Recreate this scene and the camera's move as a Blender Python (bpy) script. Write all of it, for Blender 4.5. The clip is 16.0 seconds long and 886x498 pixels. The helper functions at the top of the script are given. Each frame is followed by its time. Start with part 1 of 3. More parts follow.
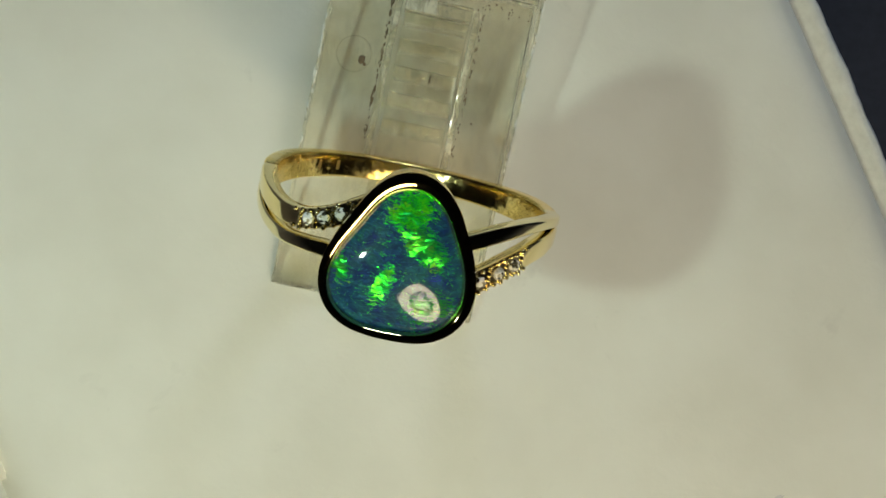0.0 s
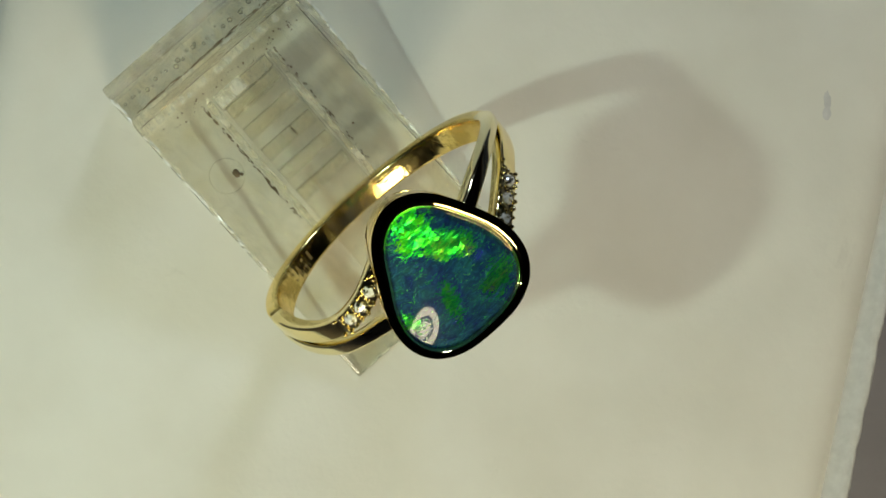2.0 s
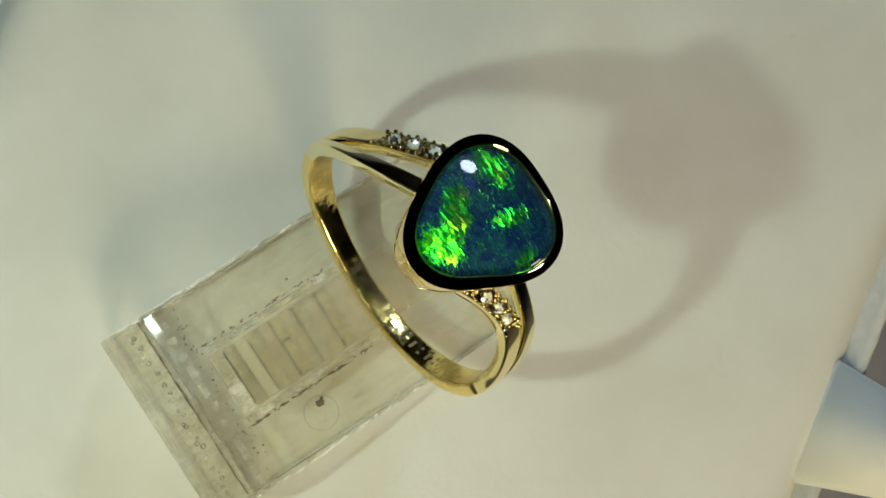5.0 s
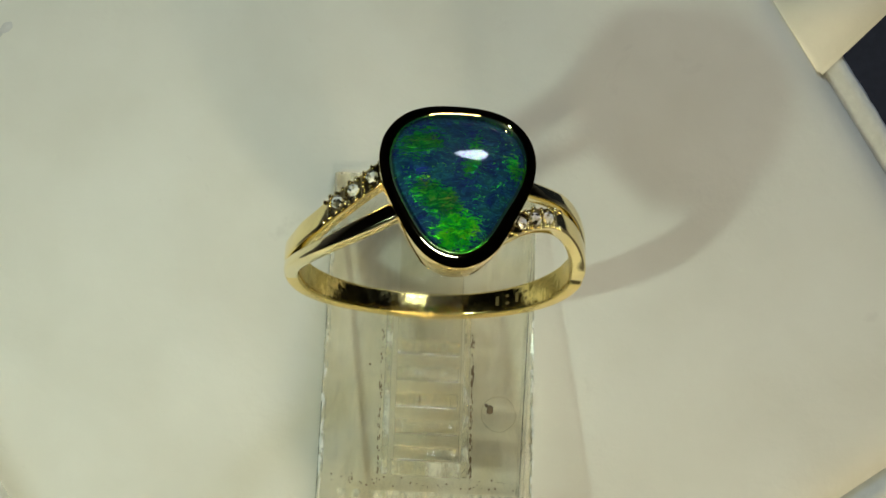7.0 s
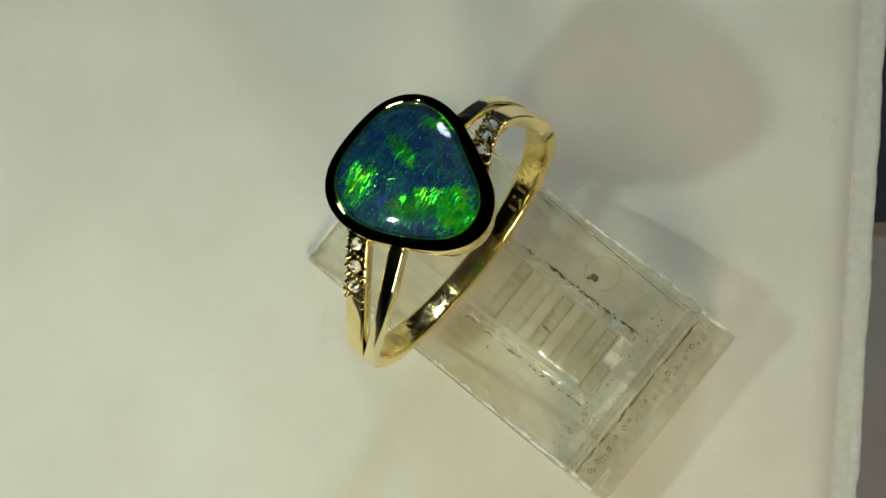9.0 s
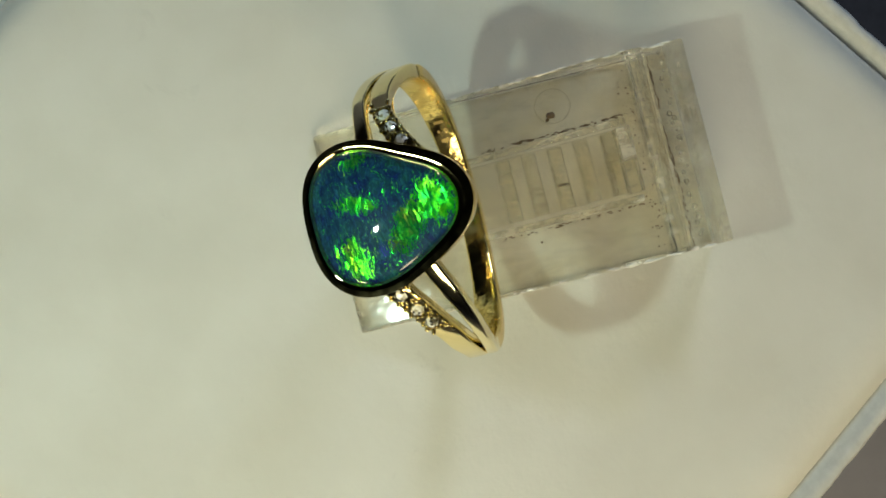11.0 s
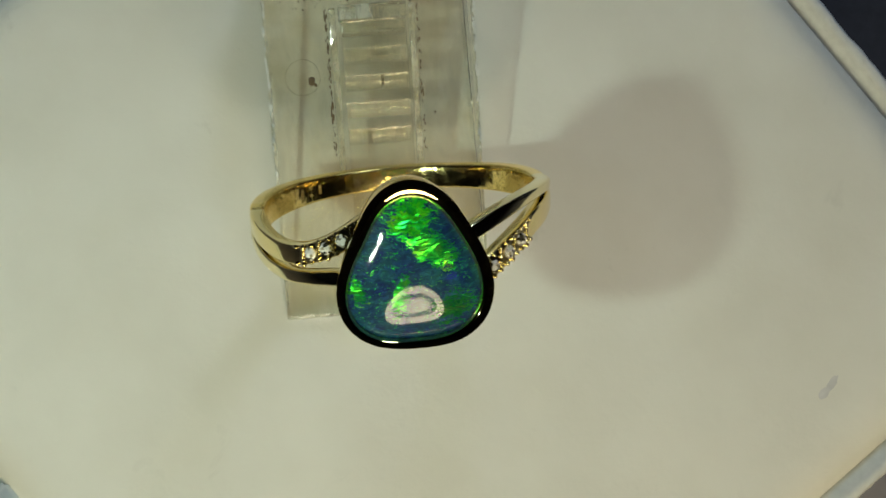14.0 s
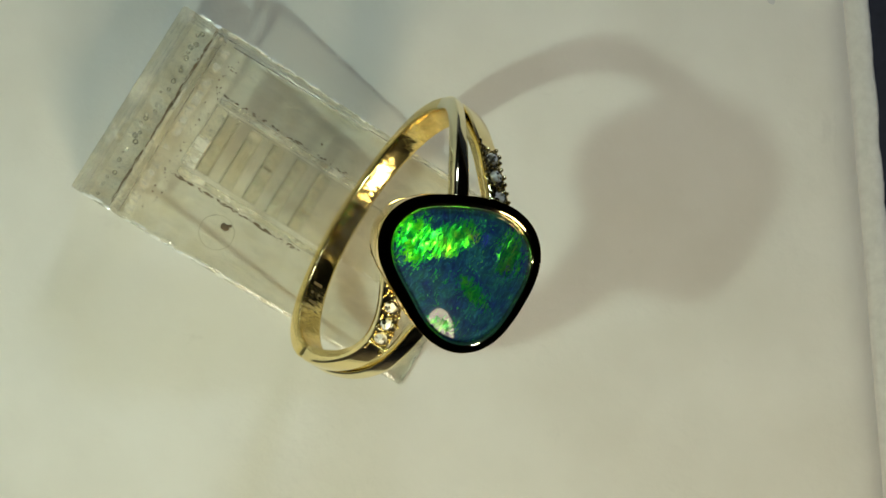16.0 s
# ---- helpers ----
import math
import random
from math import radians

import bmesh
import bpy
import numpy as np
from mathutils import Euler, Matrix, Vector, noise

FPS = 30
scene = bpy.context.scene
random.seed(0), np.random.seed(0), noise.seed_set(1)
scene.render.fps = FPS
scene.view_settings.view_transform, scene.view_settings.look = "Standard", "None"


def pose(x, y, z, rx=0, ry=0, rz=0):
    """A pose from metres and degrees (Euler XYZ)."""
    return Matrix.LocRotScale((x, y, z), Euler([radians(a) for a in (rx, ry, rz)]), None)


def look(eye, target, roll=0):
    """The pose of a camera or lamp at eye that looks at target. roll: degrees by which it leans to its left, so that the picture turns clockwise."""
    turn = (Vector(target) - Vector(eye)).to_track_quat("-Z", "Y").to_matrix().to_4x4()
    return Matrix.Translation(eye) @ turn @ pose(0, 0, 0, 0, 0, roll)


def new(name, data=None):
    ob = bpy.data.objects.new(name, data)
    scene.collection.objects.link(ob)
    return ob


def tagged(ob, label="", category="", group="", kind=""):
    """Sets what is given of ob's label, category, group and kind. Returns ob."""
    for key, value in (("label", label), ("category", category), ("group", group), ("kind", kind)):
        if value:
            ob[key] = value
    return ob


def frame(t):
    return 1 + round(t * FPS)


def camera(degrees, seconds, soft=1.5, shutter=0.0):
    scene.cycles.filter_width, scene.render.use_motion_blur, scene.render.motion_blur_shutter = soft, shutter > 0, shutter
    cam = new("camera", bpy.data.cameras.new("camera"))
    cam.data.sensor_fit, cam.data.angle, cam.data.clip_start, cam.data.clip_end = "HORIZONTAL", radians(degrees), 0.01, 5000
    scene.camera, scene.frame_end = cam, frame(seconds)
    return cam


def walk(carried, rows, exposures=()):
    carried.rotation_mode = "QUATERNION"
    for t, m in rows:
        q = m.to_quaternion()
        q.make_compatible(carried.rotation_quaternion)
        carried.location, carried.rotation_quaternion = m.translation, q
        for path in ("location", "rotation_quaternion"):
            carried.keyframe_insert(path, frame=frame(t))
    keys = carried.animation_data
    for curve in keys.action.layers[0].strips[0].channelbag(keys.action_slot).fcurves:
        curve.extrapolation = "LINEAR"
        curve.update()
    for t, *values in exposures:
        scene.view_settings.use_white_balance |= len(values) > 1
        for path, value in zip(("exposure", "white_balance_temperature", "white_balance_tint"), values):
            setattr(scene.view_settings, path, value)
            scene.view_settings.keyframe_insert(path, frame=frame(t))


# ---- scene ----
cam = camera(27.53, 16.0, soft=1.6)
walk(cam, [(0.0, pose(-0.00893, -0.00681, 0.14074, 2.573, -4.749, 0)), (16.0, pose(-0.00893, -0.00681, 0.14074, 2.573, -4.749, 0))],
     exposures=[(0.0, 0.0), (12.8, 0.0), (13.5, -0.05), (14.0, -0.16), (14.8, -0.21), (15.4, -0.10), (16.0, -0.03)])

# ---- world and lamps ----
world = bpy.data.worlds.new("dim_room")
world.use_nodes = True
world.node_tree.nodes["Background"].inputs["Color"].default_value = (0.55, 0.65, 0.9, 1)
world.node_tree.nodes["Background"].inputs["Strength"].default_value = 0.02
scene.world = world
scene.view_settings.exposure = 0.0


def lamp(name, eye, target, watts, size, colour, shape="DISK", size_y=None):
    data = bpy.data.lights.new(name, "AREA")
    data.shape, data.size, data.energy, data.color = shape, size, watts, colour
    if size_y:
        data.size_y = size_y
    ob = new(name, data)
    ob.matrix_world = look(eye, target)
    return ob


lamp("led_lamp", (-0.0402, -0.016, 0.0735), (0, 0, 0.01), 0.0184, 0.0040, (0.76, 1.0, 0.86))
LAMP_AT, LAMP_TO = Vector((0.030, -0.205, 0.143)), Vector((0, 0, 0.01))
lamp("bench_lamp", LAMP_AT, LAMP_TO, 0.535, 0.116, (1.0, 0.885, 0.585))
lamp("window_light", (0.12, 0.40, 0.25), (0, 0, 0.01), 0.70, 0.125, (0.67, 0.82, 1.0), "ELLIPSE", 0.065)

# ---- materials ----


class Nodes:
    """A material's node tree, with short calls."""

    def __init__(self, name):
        self.mat = bpy.data.materials.new(name)
        self.mat.use_nodes = True
        self.t = self.mat.node_tree
        self.out = self.t.nodes["Material Output"]
        self.b = self.t.nodes["Principled BSDF"]

    def add(self, kind, **kw):
        n = self.t.nodes.new(kind)
        for k, v in kw.items():
            n.inputs[k.replace("_", " ")].default_value = v
        return n

    def link(self, a, b):
        self.t.links.new(a, b)

    def coords(self):
        return self.t.nodes.new("ShaderNodeTexCoord").outputs["Object"]

    def noise(self, scale, detail=4.0, rough=0.55, vec=None, distort=0.0):
        n = self.add("ShaderNodeTexNoise", Scale=scale, Detail=detail, Roughness=rough, Distortion=distort)
        self.link(vec or self.coords(), n.inputs["Vector"])
        return n

    def ramp(self, src, stops):
        r = self.t.nodes.new("ShaderNodeValToRGB")
        el = r.color_ramp.elements
        while len(el) < len(stops):
            el.new(0.5)
        for e, (p, c) in zip(el, stops):
            e.position, e.color = p, (*c, 1)
        self.link(src, r.inputs["Fac"])
        return r.outputs["Color"]

    def bump(self, src, strength, dist, normal=None):
        n = self.add("ShaderNodeBump", Strength=strength, Distance=dist)
        self.link(src, n.inputs["Height"])
        if normal:
            self.link(normal, n.inputs["Normal"])
        return n.outputs["Normal"]

    def math(self, op, a, b=None, clamp=False):
        n = self.t.nodes.new("ShaderNodeMath")
        n.operation, n.use_clamp = op, clamp
        for i, s in enumerate((a, b)):
            if s is None:
                continue
            if isinstance(s, (int, float)):
                n.inputs[i].default_value = s
            else:
                self.link(s, n.inputs[i])
        return n.outputs[0]

    def mix(self, fac, a, b):
        n = self.t.nodes.new("ShaderNodeMix")
        n.data_type = "RGBA"
        for s, i in ((fac, 0), (a, 6), (b, 7)):
            if isinstance(s, (int, float)):
                n.inputs[i].default_value = s
            elif isinstance(s, tuple):
                n.inputs[i].default_value = (*s, 1)
            else:
                self.link(s, n.inputs[i])
        return n.outputs[2]

    def set(self, **kw):
        for k, v in kw.items():
            self.b.inputs[k.replace("_", " ")].default_value = v


def card_material():
    n = Nodes("white_card")
    big, fine = n.noise(70, 3), n.noise(900, 6, 0.6)
    col = n.ramp(big.outputs["Fac"], [(0.3, (0.70, 0.68, 0.60)), (0.55, (0.76, 0.745, 0.67)), (0.75, (0.79, 0.78, 0.71))])
    smudge = n.noise(160, 5, 0.6, distort=0.6)
    dirt = n.ramp(smudge.outputs["Fac"], [(0.66, (0, 0, 0)), (0.8, (0.5, 0.5, 0.5))])
    n.link(n.mix(dirt, col, (0.52, 0.50, 0.44)), n.b.inputs["Base Color"])
    n.set(Roughness=0.55)
    n.link(n.bump(fine.outputs["Fac"], 0.25, 0.0002), n.b.inputs["Normal"])
    return n.mat


def gold_material(name="gold", colour=(0.92, 0.73, 0.30), rough=0.07, dents=0.12):
    n = Nodes(name)
    n.set(Metallic=1.0, Roughness=rough)
    wear = n.noise(700, 5, 0.6)
    n.link(n.mix(wear.outputs["Fac"], colour, tuple(min(1, c * 1.06) for c in colour)), n.b.inputs["Base Color"])
    n.link(n.ramp(n.noise(1500, 4).outputs["Fac"], [(0.3, (rough * 0.6,) * 3), (0.8, (rough * 1.7,) * 3)]), n.b.inputs["Roughness"])
    n.link(n.bump(n.noise(450, 4).outputs["Fac"], dents, 0.00015), n.b.inputs["Normal"])
    return n.mat


def acrylic_material(name="clear_acrylic", solid=0.32, wave=0.25, frost=0.11, grime=0.0):
    n = Nodes(name)
    n.set(Base_Color=(0.985, 0.965, 0.88, 1), Roughness=0.05, IOR=1.49, Transmission_Weight=1.0)
    haze = n.noise(400, 5, 0.6)
    n.link(n.ramp(haze.outputs["Fac"], [(0.4, (0.02,) * 3), (0.75, (0.16,) * 3)]), n.b.inputs["Roughness"])
    n.link(n.bump(n.noise(260, 3).outputs["Fac"], wave, 0.0003), n.b.inputs["Normal"])
    clear = n.add("ShaderNodeBsdfTransparent")
    n.link(n.ramp(n.noise(170, 5, 0.65, distort=1.2).outputs["Fac"], [(0.33, (0.94 - 0.5 * grime, 0.915 - 0.65 * grime, 0.83 - 0.9 * grime)), (0.48, (0.985, 0.972, 0.93)), (0.66, (0.995, 0.99, 0.97))]), clear.inputs["Color"])
    m = n.add("ShaderNodeMixShader", Fac=solid)
    n.link(clear.outputs[0], m.inputs[1])
    n.link(n.b.outputs[0], m.inputs[2])
    # scuffed, frosted spots with fine scratches
    scuff = n.add("ShaderNodeBsdfDiffuse", Color=(0.93, 0.89, 0.74, 1))
    stretch = n.add("ShaderNodeMapping", Scale=(1.0, 0.25, 1.0))
    n.link(n.coords(), stretch.inputs["Vector"])
    spots = n.math("ADD", n.math("MULTIPLY", n.noise(1500, 6, 0.75, stretch.outputs[0]).outputs["Fac"], 0.6), n.math("MULTIPLY", n.noise(330, 4, 0.6).outputs["Fac"], 0.4))
    worn = n.add("ShaderNodeMixShader")
    n.link(n.math("MULTIPLY", n.math("MULTIPLY", n.math("SUBTRACT", spots, 0.47), 8.0, True), frost), worn.inputs["Fac"])
    n.link(m.outputs[0], worn.inputs[1])
    n.link(scuff.outputs[0], worn.inputs[2])
    n.link(worn.outputs[0], n.out.inputs["Surface"])
    return n.mat


def plain(name, colour, rough=0.5, metal=0.0, scale=400, vary=0.25):
    n = Nodes(name)
    n.set(Roughness=rough, Metallic=metal)
    s = n.noise(scale, 5, 0.6)
    n.link(n.mix(s.outputs["Fac"], tuple(c * (1 - vary) for c in colour), tuple(c * (1 + vary) for c in colour)), n.b.inputs["Base Color"])
    n.link(n.bump(s.outputs["Fac"], 0.2, 0.1 / scale), n.b.inputs["Normal"])
    return n.mat


def diamond_material():
    n = Nodes("diamond")
    n.set(Roughness=0.10, IOR=2.4, Metallic=0.05)
    sparkle_cell = n.add("ShaderNodeTexVoronoi", Scale=4200)
    n.link(n.coords(), sparkle_cell.inputs["Vector"])
    # sparkle painted into the colour: dark, cream and white cells
    n.link(n.ramp(sparkle_cell.outputs["Color"], [(0.30, (0.08, 0.07, 0.05)), (0.42, (0.60, 0.54, 0.36)), (0.55, (1.0, 0.98, 0.90))]), n.b.inputs["Base Color"])
    n.link(n.bump(sparkle_cell.outputs["Color"], 0.9, 0.00012), n.b.inputs["Normal"])
    return n.mat


CARD = card_material()
GOLD = gold_material("gold", (0.93, 0.79, 0.40))
GOLD_PALE = gold_material("pale_gold", (0.93, 0.83, 0.50), 0.09)
BAND_GOLD = gold_material("band_gold", (0.95, 0.75, 0.29), 0.15, 1.1)
ACRYLIC = acrylic_material(solid=0.26, wave=0.18, frost=0.07, grime=0.05)
ACRYLIC_EDGE = acrylic_material("acrylic_edge", 0.95, 0.3, 0.4)
ACRYLIC_RIB = acrylic_material("acrylic_rib", 0.85, 0.6, 0.22)
ACRYLIC_RAIL = acrylic_material("acrylic_rail", 0.7, 0.6, 0.5)
ACRYLIC_TONGUE = acrylic_material("acrylic_tongue", 0.25, 0.3, 0.05)
ACRYLIC_LIP = acrylic_material("acrylic_lip", 0.5, 0.5, 0.22, 0.3)
DIAMOND = diamond_material()
DUST_AND_LINE = plain("brown_dust_and_line", (0.16, 0.11, 0.06), 0.8)
GLINT = plain("glint_white", (0.85, 0.84, 0.78), 0.15, 0, 900, 0.1)
MARK = plain("dark_mark", (0.42, 0.31, 0.12), 0.45, 0.8)
STAIN = plain("grey_stain", (0.60, 0.59, 0.57), 0.7, 0, 900, 0.3)
RIM = plain("raw_card_edge", (0.62, 0.62, 0.59), 0.8, 0, 1200, 0.18)
SHADE_NAVY = plain("navy_shade", (0.020, 0.024, 0.040), 0.9, 0, 700, 0.35)
TABLE = plain("grey_bench", (0.27, 0.25, 0.25), 0.6, 0, 60, 0.2)
LAMP_GREY = plain("grey_lamp_paint", (0.10, 0.10, 0.11), 0.5)
FROST = plain("frosted_glass", (0.85, 0.84, 0.80), 0.4, 0, 200, 0.05)
FROST.node_tree.nodes["Principled BSDF"].inputs["Transmission Weight"].default_value = 0.8
WALL = plain("dark_wall", (0.10, 0.10, 0.11), 0.8, 0, 5, 0.15)

# ---- mesh helpers: all sizes below are in millimetres ----
MM = 0.001


def part(name, bm, material, parent=None, label="", smooth=True):
    """One mesh object from a bmesh in millimetres, under its parent."""
    bmesh.ops.recalc_face_normals(bm, faces=bm.faces)
    bmesh.ops.scale(bm, vec=(MM, MM, MM), verts=bm.verts)
    data = bpy.data.meshes.new(name)
    bm.to_mesh(data)
    bm.free()
    for f in data.polygons:
        f.use_smooth = smooth
    data.materials.append(material)
    if material is ACRYLIC:
        data.materials.append(ACRYLIC_EDGE)
    ob = new(name, data)
    ob.parent = parent
    if label:
        tagged(ob, label)
    return ob


def thing(name, label, category, group="", kind=""):
    return tagged(new(name), label, category, group, kind)


def loft(rings, closed_ring=True, caps=True, closed_path=False):
    """A skin over rings of points with equal counts."""
    bm = bmesh.new()
    vs = [[bm.verts.new(p) for p in r] for r in rings]
    n = len(vs[0])
    steps = len(vs) if closed_path else len(vs) - 1
    for i in range(steps):
        a, b = vs[i], vs[(i + 1) % len(vs)]
        for j in range(n if closed_ring else n - 1):
            k = (j + 1) % n
            bm.faces.new((a[j], a[k], b[k], b[j]))
    if caps and not closed_path and closed_ring:
        bm.faces.new(vs[0])
        bm.faces.new(vs[-1])
    return bm


def prism(points, x0, x1, bevel=0.0, segments=2):
    """An outline in (y, z) drawn out from x0 to x1."""
    bm = loft([[(x0, y, z) for y, z in points], [(x1, y, z) for y, z in points]])
    if bevel:
        bmesh.ops.bevel(bm, geom=bm.edges[:], offset=bevel, segments=segments, affect="EDGES", profile=0.6, material=1)
    return bm


def ball(r, at, squash=1.0, seg=10):
    bm = bmesh.new()
    bmesh.ops.create_uvsphere(bm, u_segments=seg, v_segments=max(4, seg // 2 + 1), radius=r)
    bmesh.ops.scale(bm, vec=(1, 1, squash), verts=bm.verts)
    bmesh.ops.translate(bm, vec=at, verts=bm.verts)
    return bm


# ---- room and bench ----
def slab(name, x0, x1, y0, y1, z0, z1, material, label, category="wall"):
    bm = bmesh.new()
    bmesh.ops.create_cube(bm, size=1)
    for v in bm.verts:
        v.co = Vector(((x0 + x1) / 2 + v.co.x * (x1 - x0), (y0 + y1) / 2 + v.co.y * (y1 - y0), (z0 + z1) / 2 + v.co.z * (z1 - z0)))
    return tagged(part(name, bm, material, None, "", False), label, category, kind="structure")


slab("ground", -1500, 1500, -1500, 1500, -160, -92, TABLE, "grey-brown bench top under the white box", "bench top")
slab("wall_north", -1500, 1500, 1500, 1600, -160, 2000, WALL, "dark plain wall behind the bench")
slab("wall_south", -1500, 1500, -1600, -1500, -160, 2000, WALL, "dark plain wall before the bench")
slab("wall_east", 1500, 1600, -1600, 1600, -160, 2000, WALL, "dark plain wall beside the bench")
slab("wall_west", -1600, -1500, -1600, 1600, -160, 2000, WALL, "dark plain wall beside the bench")
slab("ceiling", -1600, 1600, -1600, 1600, 2000, 2100, WALL, "dark plain ceiling", "ceiling")

def bench_shade_sheet():
    """An added dark sheet over the far part of the bench, in place of shade."""
    def row(z, grow):
        return [(30 - grow, 8 - grow, z), (420 + grow, 8 - grow, z), (420 + grow, 420 + grow, z), (30 - grow, 420 + grow, z)]
    tagged(part("bench_shade_sheet", loft([row(-91.9, 0.6), row(-90.4, 0.6), row(-89.9, 0)]), SHADE_NAVY, None, "", False), "dark navy sheet standing in for shade on the grey bench", "mat")


bench_shade_sheet()


def bench_lamp():
    """The round lamp over the bench, mirrored in the opal: a lit rim and a lit centre with a dark ring between."""
    thing_ = thing("desk_lamp", "round grey desk lamp on a bent arm standing on the bench", "lamp")
    turn = (LAMP_TO - LAMP_AT).to_track_quat("-Z", "Y").to_matrix()
    at = LAMP_AT * 1000

    def dish(profile, n=48):
        return loft([[at + turn @ Vector((r * math.cos(2 * math.pi * i / n), r * math.sin(2 * math.pi * i / n), z)) for i in range(n)] for r, z in profile], caps=False)

    part("shade", dish([(58, -4), (60, -4), (60, 4), (45, 22), (20, 30), (0.5, 31)]), LAMP_GREY, thing_)
    part("inner_ring", dish([(21, -1.5), (21, -2.5), (36, -2.5), (36, -1.5), (21, -1.5)]), FROST, thing_, "frosted ring of the lamp")
    for k in range(3):
        t = 2 * math.pi * k / 3 + 0.4
        rings = []
        for r in (36, 59):
            c = Vector((r * math.cos(t), r * math.sin(t), -2))
            side = Vector((-math.sin(t), math.cos(t), 0))
            rings.append([at + turn @ (c + side * dx + Vector((0, 0, dz))) for dx, dz in ((-0.7, -0.4), (0.7, -0.4), (0.7, 0.4), (-0.7, 0.4))])
        part("spoke", loft(rings), LAMP_GREY, thing_)
    back = at + turn @ Vector((0, 0, 30))
    knee, foot = back + Vector((40, -130, 40)), Vector((back.x + 60, back.y - 200, -84))
    for p, q in ((back, knee), (knee, foot)):
        d = (q - p).normalized()
        e = d.orthogonal().normalized()
        g = d.cross(e)
        part("arm", loft([[c + 5 * (e * math.cos(i * 0.5236) + g * math.sin(i * 0.5236)) for i in range(12)] for c in (p, q)]), LAMP_GREY, thing_)
    part("foot", loft([[(foot.x + r * math.cos(i * 0.2618), foot.y + r * math.sin(i * 0.2618), z) for i in range(24)] for r, z in ((60, -92), (60, -84), (55, -80))]), LAMP_GREY, thing_)
    return thing_


bench_lamp()

# ---- white box, turning ----
BOX_TURN = radians(35.2)


def rounded_square(half, r, z, n=8, inset=0.0):
    pts = []
    for k, (sx, sy) in enumerate(((1, 1), (-1, 1), (-1, -1), (1, -1))):
        for i in range(n + 1):
            a = radians(90 * k + 90 * i / n)
            pts.append(((half - r) * sx + (r - inset) * math.cos(a), (half - r) * sy + (r - inset) * math.sin(a), z))
    return pts


def turned(bm, cx=0.25, cy=-0.45):
    bmesh.ops.rotate(bm, cent=(0, 0, 0), matrix=Matrix.Rotation(-(math.pi / 2 - BOX_TURN) + math.pi / 2, 3, "Z"), verts=bm.verts)
    bmesh.ops.translate(bm, vec=(cx, cy, 0), verts=bm.verts)
    return bm


def rim_ring(half, r, z, seed, n=8, rough=0.0):
    """The outline of a rounded square with a torn, uneven edge."""
    pts = []
    for p in rounded_square(half, r, z, n):
        pts.append(Vector(p))
    out = []
    for i, p in enumerate(pts):
        q = pts[(i + 1) % len(pts)]
        steps = 130 if (q - p).length > 10 else 2
        for k in range(steps):
            c = p.lerp(q, k / steps)
            away = Vector((c.x, c.y, 0)).normalized()
            j = noise.noise(c * 0.35 + Vector((seed, 0, 0))) + 0.6 * noise.noise(c * 1.3 + Vector((0, seed, 0)))
            out.append(c + away * (rough * j) + Vector((0, 0, rough * 0.5 * noise.noise(c * 0.9 + Vector((seed, seed, 0))))))
    return out


def white_box():
    box = thing("white_box", "white card jewellery box with soft edges and raw rim", "box")
    half, cx = 36.5, 0.5
    rings = [rounded_square(half, 5, z, inset=i) for z, i in ((-14, 0), (-3.2, 0), (-2.3, 0.12), (-1.5, 0.45), (-0.85, 1.0), (-0.4, 1.8), (-0.12, 2.8), (0, 4.2))]
    part("lid", turned(loft(rings), cx), CARD, box)
    rings = [rim_ring(half + a, 5.2, z, 3.0, rough=k) for a, z, k in ((1.75, -92, 0), (1.75, -4, 0.03), (1.72, -1.5, 0.15), (1.45, -1.15, 0.15), (0.75, -1.2, 0.06), (0.38, -1.6, 0.04), (-0.1, -1.95, 0.02), (-0.5, -2.1, 0))]
    part("base", turned(loft(rings, caps=False), cx), RIM, box, "lower tray with a raw torn rim")
    # card flap that sticks out of one side
    bm = bmesh.new()
    bmesh.ops.create_cube(bm, size=1)
    for v in bm.verts:
        taper = 0.77 + 0.23 * 2 * v.co.x
        v.co = Vector((v.co.x * 14 + 1, v.co.y * 10.6 * taper, v.co.z * 1.0 - 0.95))
    bmesh.ops.bevel(bm, geom=bm.edges[:], offset=0.45, segments=3, affect="EDGES")
    bmesh.ops.rotate(bm, cent=(0, 0, 0), matrix=Matrix.Rotation(BOX_TURN + 0.02, 3, "Z"), verts=bm.verts)
    bmesh.ops.translate(bm, vec=(-35.6, -24.3, 0), verts=bm.verts)
    part("flap", bm, CARD, box, "cream card flap at one side")
    # worn grey smudges on the lid
    for x, y, a, b, turn in ((31.9, -14.7, 0.55, 0.38, 0.7), (32.6, -14.0, 0.8, 0.3, 0.9)):
        bm = bmesh.new()
        bmesh.ops.create_circle(bm, cap_ends=True, segments=18, radius=1)
        for i, v in enumerate(bm.verts):
            k = 1 + 0.25 * noise.noise(Vector((x + i * 0.7, y, 0)))
            v.co = Vector((v.co.x * a * k, v.co.y * b * k, 0))
        bmesh.ops.rotate(bm, cent=(0, 0, 0), matrix=Matrix.Rotation(turn, 3, "Z"), verts=bm.verts)
        bmesh.ops.translate(bm, vec=(x, y, 0.006 + a * 0.01), verts=bm.verts)
        part("smudge", bm, STAIN, box, "small grey smudge")
    return box


# ---- clear stand ----
SLOPE = 0.300
X0, X1 = -9.8, 6.0


def top_z(y):
    return 0.7 + SLOPE * (y + 5.2)


